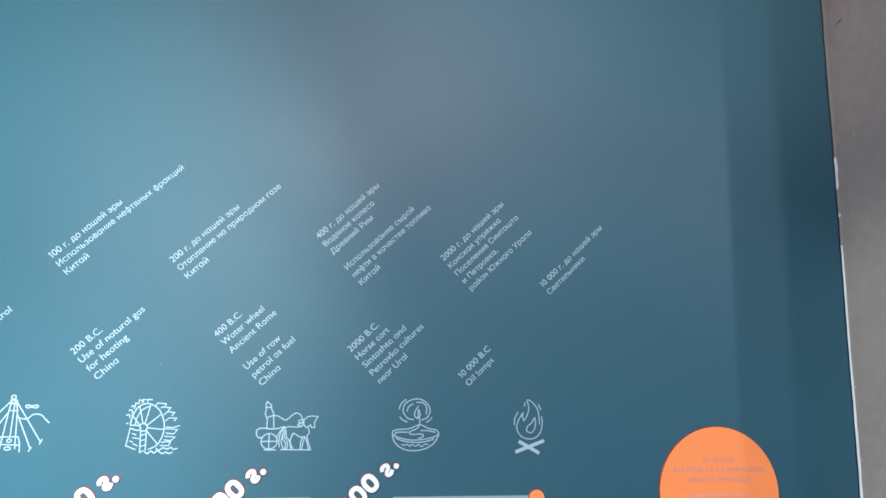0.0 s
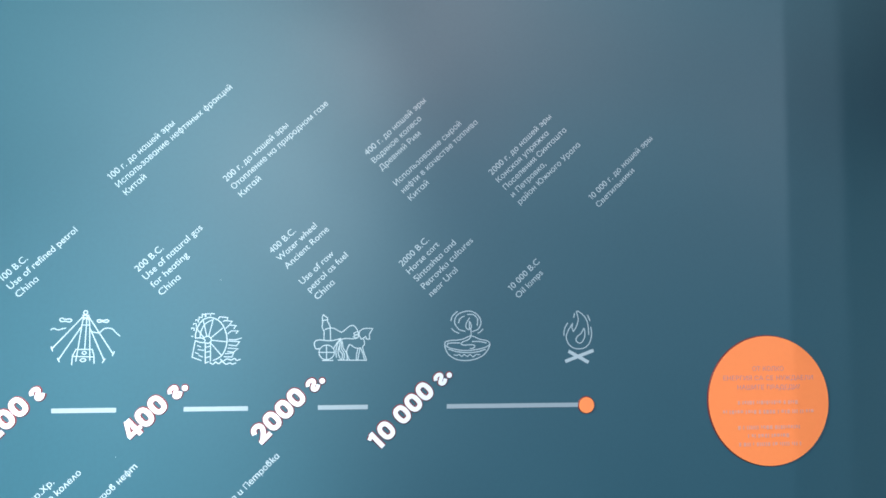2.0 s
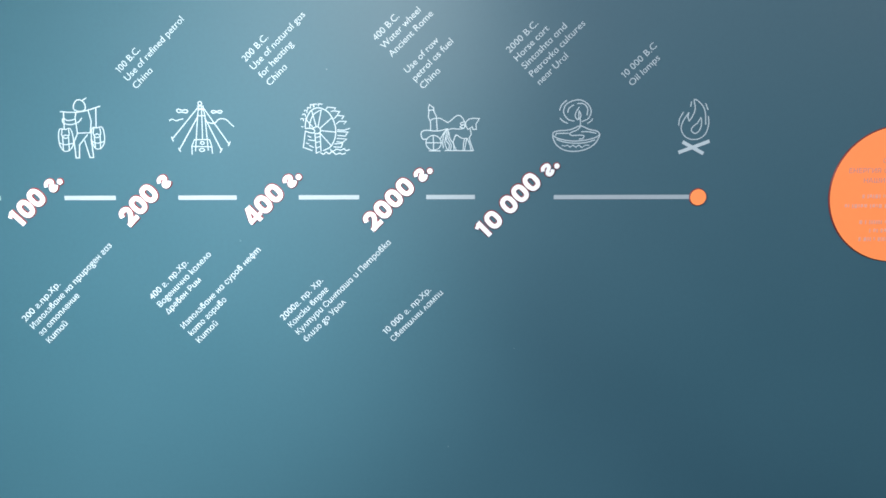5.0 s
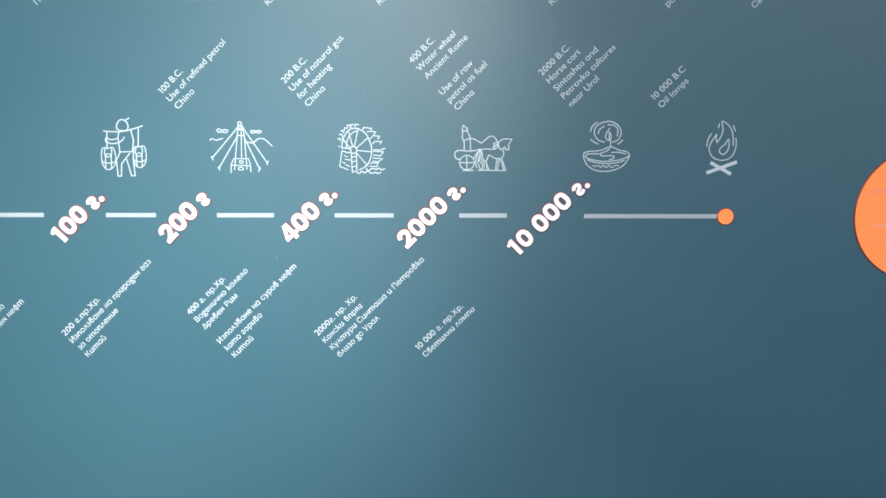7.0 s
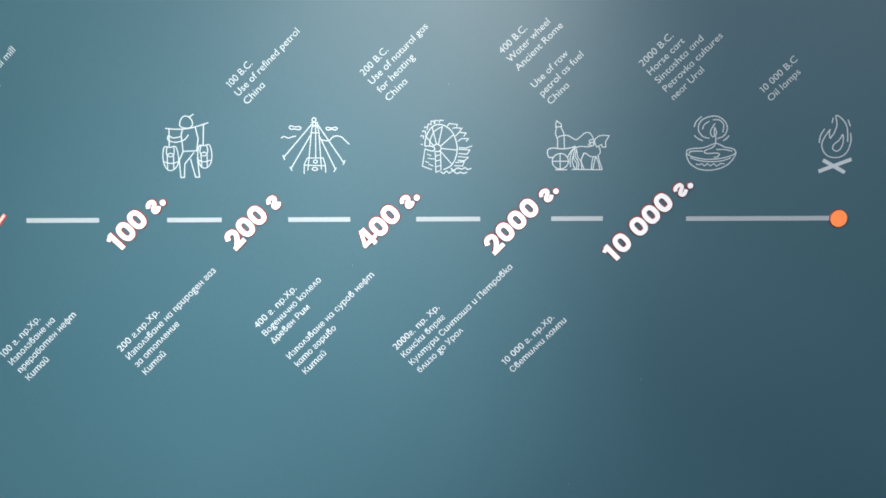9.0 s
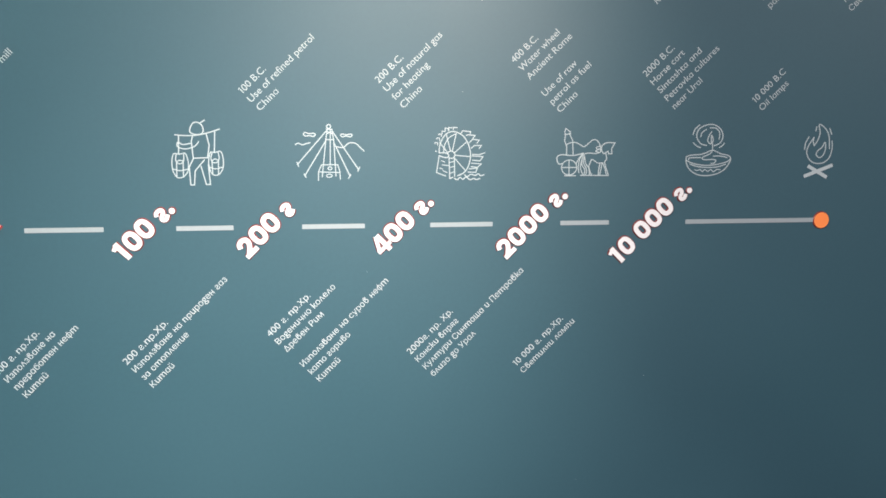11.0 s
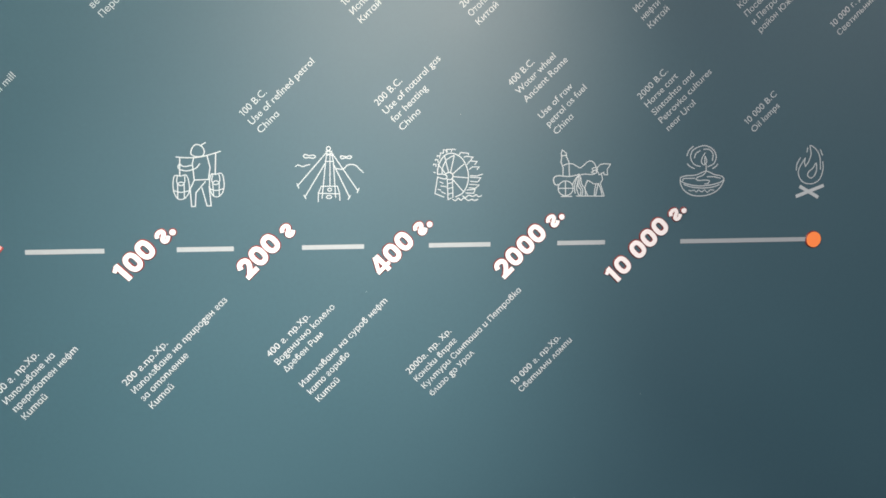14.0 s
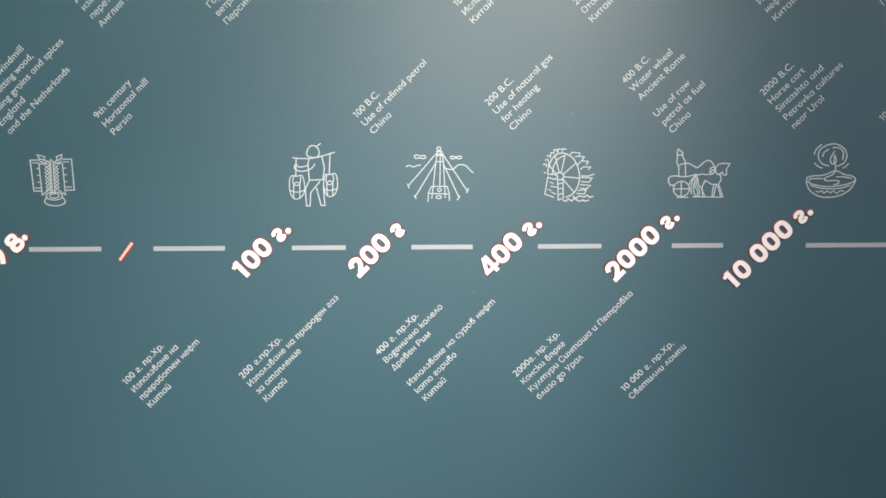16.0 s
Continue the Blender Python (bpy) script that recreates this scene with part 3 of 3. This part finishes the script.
def horse_cart():
    ob = picture(-0.688, 1.5275, "white line drawing of a two wheeled cart")
    draw(ob, "wheel", [(arc(-4.5, 2.2, 2.1, 2.0, n=20), True),
        ([(-6.6, 2.2), (-2.5, 2.2)], False),
        ([(-4.6, 4.2), (-4.5, 0.1)], False),
        ([(-5.7, -0.0), (-2.7, -0.0)], False)], 0.24)
    draw(ob, "cart_body", [(smooth([(-6.5, 3.2), (-7.4, 3.2), (-7.9, 4.2), (-7.7, 5.2), (-6.5, 5.6), (-4.3, 5.4), (-2.6, 5.5), (-0.7, 6.0)], 5), False),
        (smooth([(-0.7, 6.0), (-1.8, 4.7), (-2.6, 3.3)], 5), False)], 0.27)
    draw(ob, "plain_post", [([(-5.3, 5.7), (-5.3, 7.8), (-5.9, 9.2), (-5.7, 10.9), (-5.9, 11.6), (-5.6, 12.5), (-4.4, 11.6), (-4.5, 10.9), (-3.7, 9.3), (-3.5, 5.7)], False),
        ([(-5.9, 10.9), (-4.3, 11.1)], False)], 0.24)
    draw(ob, "rein", [(smooth([(-5.2, 8.3), (-4.4, 8.7), (-2.8, 8.8), (-1.4, 8.1), (-0.5, 7.7), (0.7, 8.6), (1.7, 9.4), (2.7, 9.5), (3.5, 8.8), (4.0, 7.6), (4.0, 6.6)], 5), False)], 0.24)
    draw(ob, "draught_shape", [(smooth([(-0.6, 5.7), (0.6, 6.0), (2.5, 5.9), (3.7, 6.1), (4.2, 6.6)], 5), False),
        (smooth([(4.0, 7.9), (2.9, 7.5), (3.1, 7.0), (3.8, 7.1), (2.7, 6.5), (3.6, 6.2)], 5), False),
        ([(4.3, 6.8), (4.3, 7.8), (5.2, 8.6), (6.3, 8.8), (8.0, 8.7), (7.1, 7.2), (7.2, 5.8), (6.3, 5.8), (6.1, 6.5), (4.9, 5.8), (4.3, 6.8)], False),
        (smooth([(5.5, 5.9), (5.8, 4.5), (5.3, 3.6), (5.6, 2.3), (6.4, 0.1)], 5), False),
        (smooth([(1.1, 3.0), (1.7, 4.3), (3.3, 3.4), (4.8, 3.4)], 5), False),
        (smooth([(1.7, 4.3), (0.9, 2.4), (1.7, 0.2)], 5), False),
        (smooth([(4.0, 3.3), (3.7, 1.8), (3.6, 0.2)], 5), False),
        (smooth([(4.6, 3.3), (4.3, 1.8), (4.0, 0.2)], 5), False),
        (smooth([(4.8, 3.2), (5.4, 1.8), (5.8, 0.2)], 5), False),
        ([(-1.4, 0.1), (6.4, 0.0)], False)], 0.24)
    draw(ob, "tail_strand", [(smooth([(-0.7, 5.8), (-1.6, 4.5), (-2.0, 2.5), (-1.8, 0.8)], 5), False)], 0.24)
    draw(ob, "tail_strand", [(smooth([(-0.7, 5.7), (-1.2, 3.6), (-1.4, 2.1), (-0.7, 0.2)], 5), False)], 0.24)
    draw(ob, "tail_strand", [(smooth([(-0.4, 5.4), (-0.6, 3.5), (0.3, 1.7), (0.1, 0.2)], 5), False)], 0.24)
    draw(ob, "tail_strand", [(smooth([(-0.3, 5.0), (-0.0, 3.3), (0.9, 2.0), (1.1, 0.2)], 5), False)], 0.24)
    draw(ob, "tail_strand", [(smooth([(-1.0, 4.5), (-1.0, 2.8), (-0.2, 1.6), (-0.4, 0.2)], 5), False)], 0.24)


def water_wheel():
    ob = picture(-1.048, 1.525, "white line drawing of a water wheel over waves")
    draw(ob, "rim", [(smooth([(-3.5, 6.5), (-3.4, 7.9), (-2.8, 9.7), (-1.5, 11.4), (0.5, 11.9), (2.8, 10.8), (4.2, 8.6), (4.8, 6.0), (4.4, 3.4), (3.2, 1.4), (1.3, 0.4)], 5), False)], 0.27)
    draw(ob, "rim", [(smooth([(-2.3, 6.5), (-2.1, 8.2), (-1.2, 10.0), (-0.0, 10.9), (1.0, 11.3)], 5), False)], 0.24)
    draw(ob, "hub", [(smooth([(-1.2, 6.5), (-0.4, 6.9), (0.5, 6.4), (0.6, 5.6), (-0.0, 5.0), (-0.8, 5.1)], 5), False),
        (smooth([(-3.5, 6.4), (-1.9, 6.4), (-1.0, 5.9), (-1.3, 5.2), (-2.4, 5.3), (-3.5, 5.7)], 5), False)], 0.27)
    draw(ob, "spoke", [([(-0.5, 6.8), (-1.6, 11.1)], False)], 0.24)
    draw(ob, "spoke", [([(-0.0, 6.9), (1.0, 11.4)], False)], 0.24)
    draw(ob, "spoke", [([(0.5, 6.4), (3.6, 9.1)], False)], 0.24)
    draw(ob, "spoke", [([(0.6, 5.8), (4.7, 5.4)], False)], 0.24)
    draw(ob, "spoke", [([(0.4, 5.2), (3.4, 1.8)], False)], 0.24)
    draw(ob, "spoke", [([(-1.2, 6.4), (-3.4, 9.1)], False)], 0.24)
    draw(ob, "blade", [([(2.3, 11.5), (2.7, 12.1), (4.8, 11.9), (4.7, 11.4)], False)], 0.24)
    draw(ob, "blade", [([(3.6, 10.9), (4.2, 11.1), (6.0, 10.9), (5.4, 10.1)], False)], 0.24)
    draw(ob, "blade", [([(4.4, 9.0), (5.3, 9.9), (7.1, 9.7), (6.5, 8.9)], False)], 0.24)
    draw(ob, "blade", [([(5.0, 7.6), (5.8, 8.3), (7.7, 8.3), (7.1, 7.6)], False)], 0.24)
    draw(ob, "blade", [([(5.3, 6.0), (7.1, 5.9), (8.6, 6.4)], False)], 0.24)
    draw(ob, "blade", [([(5.2, 5.6), (8.1, 5.4), (7.3, 4.3), (5.3, 4.5)], False)], 0.24)
    draw(ob, "blade", [([(5.1, 3.7), (7.7, 3.5), (6.6, 2.6), (5.0, 2.8)], False)], 0.24)
    draw(ob, "blade", [([(4.4, 2.2), (6.6, 2.4), (6.2, 1.3), (4.1, 1.4)], False)], 0.24)
    draw(ob, "blade", [([(0.2, 12.4), (0.4, 13.0), (1.3, 12.9)], False)], 0.24)
    draw(ob, "blade", [([(-0.9, 12.2), (-1.0, 12.9), (-0.0, 12.9)], False)], 0.24)
    draw(ob, "blade", [([(-1.9, 12.1), (-1.9, 12.8), (-1.1, 12.7), (-1.1, 12.1)], False)], 0.24)
    draw(ob, "blade", [([(-2.7, 11.3), (-2.7, 12.0), (-1.9, 11.9)], False)], 0.24)
    draw(ob, "blade", [([(-3.6, 11.0), (-3.5, 11.3), (-2.9, 11.2), (-2.9, 10.6)], False)], 0.24)
    draw(ob, "blade", [([(-4.1, 10.0), (-4.0, 10.3), (-3.4, 10.2), (-3.3, 9.5)], False)], 0.24)
    draw(ob, "blade", [([(-4.6, 8.8), (-4.5, 9.1), (-3.9, 9.0), (-3.9, 8.4)], False)], 0.24)
    draw(ob, "blade", [([(-4.5, 6.9), (-4.1, 6.8)], False)], 0.24)
    draw(ob, "trestle", [([(-3.5, 5.7), (-4.2, 1.3), (-1.8, 0.4)], False),
        ([(-0.9, 5.1), (-0.7, -0.3), (0.2, 0.1)], False),
        ([(0.5, 5.2), (0.6, 0.2)], False)], 0.24)
    draw(ob, "plank_line", [([(-2.9, 4.4), (-2.0, 4.0)], False)], 0.22)
    draw(ob, "plank_line", [([(-2.7, 3.3), (-1.1, 3.1)], False)], 0.22)
    draw(ob, "plank_line", [([(-3.4, 2.5), (-2.6, 2.2)], False)], 0.22)
    draw(ob, "plank_line", [([(-2.5, 1.8), (-1.4, 1.3)], False)], 0.22)
    draw(ob, "rung", [([(-0.8, 3.9), (0.4, 4.2)], False)], 0.22)
    draw(ob, "rung", [([(-0.7, 2.6), (0.6, 2.9)], False)], 0.22)
    draw(ob, "rung", [([(-0.7, 1.1), (0.5, 1.5)], False)], 0.22)
    draw(ob, "wave", [(smooth([(0.5, -0.2), (1.3, -0.6), (2.0, -0.0), (2.8, -0.5), (3.6, 0.1), (4.7, -0.6), (5.7, -0.3), (6.4, -0.6), (7.3, -0.3)], 5), False)], 0.27)
    draw(ob, "wave", [(smooth([(3.2, 0.7), (3.9, 0.2), (4.9, 0.8), (6.0, 0.5), (6.9, 0.9), (7.5, 0.4), (8.4, 0.7)], 5), False)], 0.27)


def drill_tower():
    ob = picture(-1.3675, 1.5215, "white line drawing of a braced drilling tower between hills")
    draw(ob, "top_ring", [(arc(0.1, 13.5, 0.5, 0.5, n=20), True)], 0.27)
    draw(ob, "mast", [([(-0.6, 12.8), (1.0, 12.8)], False),
        ([(0.5, 12.7), (0.3, 3.9)], False),
        ([(-0.3, 12.7), (-0.7, 10.0), (-1.8, 0.7)], False),
        ([(0.9, 12.7), (1.3, 10.0), (1.7, 0.9)], False),
        ([(-0.8, 10.2), (1.4, 10.2)], False),
        ([(-0.4, 11.7), (1.1, 12.3)], False),
        ([(-0.4, 12.3), (1.1, 11.6)], False)], 0.24)
    draw(ob, "guy_rope", [([(-0.6, 12.3), (-8.0, 3.9)], False),
        ([(-8.1, 4.5), (-7.7, 3.4)], False)], 0.27)
    draw(ob, "guy_rope", [([(-0.9, 9.6), (-6.1, 1.2)], False),
        ([(-6.4, 1.5), (-5.9, 0.6)], False)], 0.27)
    draw(ob, "guy_rope", [([(1.0, 12.3), (7.4, 2.7)], False),
        ([(7.8, 3.2), (7.3, 2.1)], False)], 0.27)
    draw(ob, "guy_rope", [([(1.3, 9.5), (5.2, 1.1)], False),
        ([(5.5, 1.3), (4.9, 0.3)], False)], 0.27)
    draw(ob, "platform", [([(-2.8, -0.2), (-2.7, 2.1), (-1.9, 3.8), (2.2, 3.8), (2.7, 2.1), (2.8, 0.1)], False),
        ([(-2.7, 2.0), (2.6, 1.8)], False),
        (arc(0.2, 2.9, 0.5, 0.4, n=20), True),
        (arc(0.0, 1.0, 0.7, 0.4, n=20), True)], 0.24)
    draw(ob, "cloud", [(smooth([(-6.3, 11.6), (-5.8, 12.0), (-4.9, 11.7), (-3.7, 11.8), (-3.3, 11.4), (-3.8, 11.0), (-4.9, 11.2), (-5.8, 11.1)], 5, closed=True), True)], 0.27)
    draw(ob, "cloud", [(smooth([(3.1, 11.4), (3.6, 11.6), (4.5, 11.4), (5.6, 11.6), (6.0, 11.3), (5.5, 10.9), (4.5, 11.1), (3.5, 10.9)], 5, closed=True), True)], 0.27)
    draw(ob, "hill", [(smooth([(-8.4, 8.9), (-7.7, 9.3), (-6.6, 8.9), (-5.6, 9.2), (-4.7, 9.4)], 5), False)], 0.27)
    draw(ob, "hill", [(smooth([(1.9, 8.4), (3.7, 8.2), (4.9, 9.2), (6.0, 9.4), (7.1, 9.1), (8.1, 8.1), (9.0, 7.3)], 5), False)], 0.27)


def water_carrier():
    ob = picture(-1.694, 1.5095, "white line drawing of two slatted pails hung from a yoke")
    draw(ob, "yoke", [(smooth([(-5.2, 12.6), (-2.8, 12.4), (0.1, 12.5), (2.8, 13.1), (5.7, 14.0)], 5), False),
        ([(-4.3, 12.5), (-4.5, 7.8)], False),
        ([(4.5, 13.4), (4.2, 8.3)], False)], 0.27)
    draw(ob, "pail", [(smooth([(-5.7, 7.9), (-6.2, 6.1), (-6.1, 3.8), (-5.3, 2.2), (-4.4, 1.9), (-3.4, 2.3), (-2.4, 3.7), (-2.3, 6.0), (-2.9, 8.0), (-4.3, 7.8)], 5, closed=True), True),
        (smooth([(-5.1, 7.8), (-5.3, 6.5), (-5.1, 6.0), (-4.3, 6.3), (-3.5, 6.1), (-3.3, 6.6), (-3.3, 7.8)], 5), False),
        (smooth([(-6.2, 4.2), (-4.4, 3.7), (-2.4, 4.1)], 5), False),
        ([(-5.1, 6.0), (-5.2, 2.3)], False),
        ([(-3.5, 6.1), (-3.6, 2.2)], False),
        (smooth([(-5.0, 5.7), (-4.3, 5.4), (-3.6, 5.7)], 5), False)], 0.24)
    draw(ob, "pail", [(smooth([(3.2, 8.2), (2.7, 6.0), (2.9, 4.1), (3.5, 2.8), (4.4, 2.5), (5.3, 2.9), (6.1, 4.2), (6.3, 6.3), (5.8, 8.4), (4.3, 8.2)], 5, closed=True), True),
        (smooth([(3.6, 8.1), (3.3, 6.9), (3.5, 6.2), (4.3, 6.6), (5.1, 6.3), (5.3, 7.1), (5.1, 8.2)], 5), False),
        (smooth([(2.7, 4.6), (4.3, 4.1), (6.2, 4.6)], 5), False),
        ([(3.5, 6.2), (3.6, 2.8)], False),
        ([(5.1, 6.3), (5.0, 2.8)], False),
        (smooth([(3.5, 5.9), (4.2, 5.6), (5.0, 5.9)], 5), False)], 0.24)
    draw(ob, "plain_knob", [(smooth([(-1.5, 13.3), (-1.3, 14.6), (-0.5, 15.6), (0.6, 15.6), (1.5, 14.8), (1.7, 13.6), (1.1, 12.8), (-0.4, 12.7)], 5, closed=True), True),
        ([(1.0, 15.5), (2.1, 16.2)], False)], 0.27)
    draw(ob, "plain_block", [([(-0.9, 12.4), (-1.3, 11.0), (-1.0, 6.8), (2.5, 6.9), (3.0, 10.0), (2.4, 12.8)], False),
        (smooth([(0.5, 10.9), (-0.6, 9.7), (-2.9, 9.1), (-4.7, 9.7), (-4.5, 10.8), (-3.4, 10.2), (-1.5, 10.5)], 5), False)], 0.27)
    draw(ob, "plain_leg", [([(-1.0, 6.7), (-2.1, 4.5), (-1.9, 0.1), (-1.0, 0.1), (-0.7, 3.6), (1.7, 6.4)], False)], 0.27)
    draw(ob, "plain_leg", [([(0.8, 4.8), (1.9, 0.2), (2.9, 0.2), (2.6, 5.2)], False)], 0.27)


def horizontal_mill():
    ob = picture(-2.3705, 1.5230, "white line drawing of an upright axle mill with panels")
    draw(ob, "panel", [([(-3.2, 11.0), (-5.5, 11.0), (-5.0, 3.0), (-2.9, 3.0)], False)], 0.25)
    draw(ob, "panel", [([(2.9, 11.2), (5.2, 11.2), (5.5, 3.2), (3.3, 3.2)], False)], 0.25)
    draw(ob, "panel", [([(-1.2, 10.6), (-1.6, 10.0), (-3.3, 10.0), (-2.9, 2.0), (-1.2, 3.2)], False)], 0.25)
    draw(ob, "panel", [([(0.9, 10.6), (1.2, 10.1), (2.8, 10.1), (3.1, 2.0), (1.4, 3.2)], False)], 0.25)
    draw(ob, "flag", [([(-3.6, 12.4), (-1.6, 11.8), (-1.9, 11.0), (-3.1, 11.3)], True), ([(-1.9, 11.0), (-0.6, 10.5)], False), ([(-3.0, 10.7), (-1.0, 9.9)], False)], 0.24)
    draw(ob, "flag", [([(2.8, 12.4), (1.3, 11.8), (1.6, 10.9), (2.5, 11.3)], True), ([(1.6, 10.9), (0.5, 10.4)], False), ([(2.6, 10.7), (0.8, 9.9)], False)], 0.24)
    for x0, x1, y in [(-3.9, -3.2, y) for y in (5.3, 7.1, 8.8)] + [(2.9, 3.7, y) for y in (5.4, 7.2, 8.9)] + [(-4.9, -3.4, 10.3), (3.0, 4.4, 10.5), (-4.6, -3.1, 3.8), (3.3, 4.8, 4.0)]:
        draw(ob, "rung", [([(x0, y), (x1, y)], False)], 0.22)
    for near, far in ((-0.75, -1.85), (0.55, 1.65)):
        for flip in (0, 1):
            draw(ob, "brace", [([(far if (i + flip) % 2 else near, 9.6 - 0.92 * i) for i in range(8)], False)], 0.2)
    draw(ob, "axle", [([(-0.6, 2.1), (-0.6, 10.6), (-0.1, 11.1), (0.4, 10.6), (0.4, 2.1)], False), ([(-0.25, 2.1), (-0.25, 10.4)], False)], 0.24)
    draw(ob, "base", [(arc(0.2, 1.8, 1.2, 0.65, n=18), True), (arc(0.2, 1.7, 2.1, 1.05, n=24), True), (smooth([(-1.8, 1.4), (-2.4, 0.2), (-1.4, -0.6), (0.3, -0.85), (2.0, -0.6), (3.0, 0.2), (2.3, 1.4)]), False)], 0.25)


fire()
oil_lamp()
horse_cart()
water_wheel()
drill_tower()
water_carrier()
horizontal_mill()
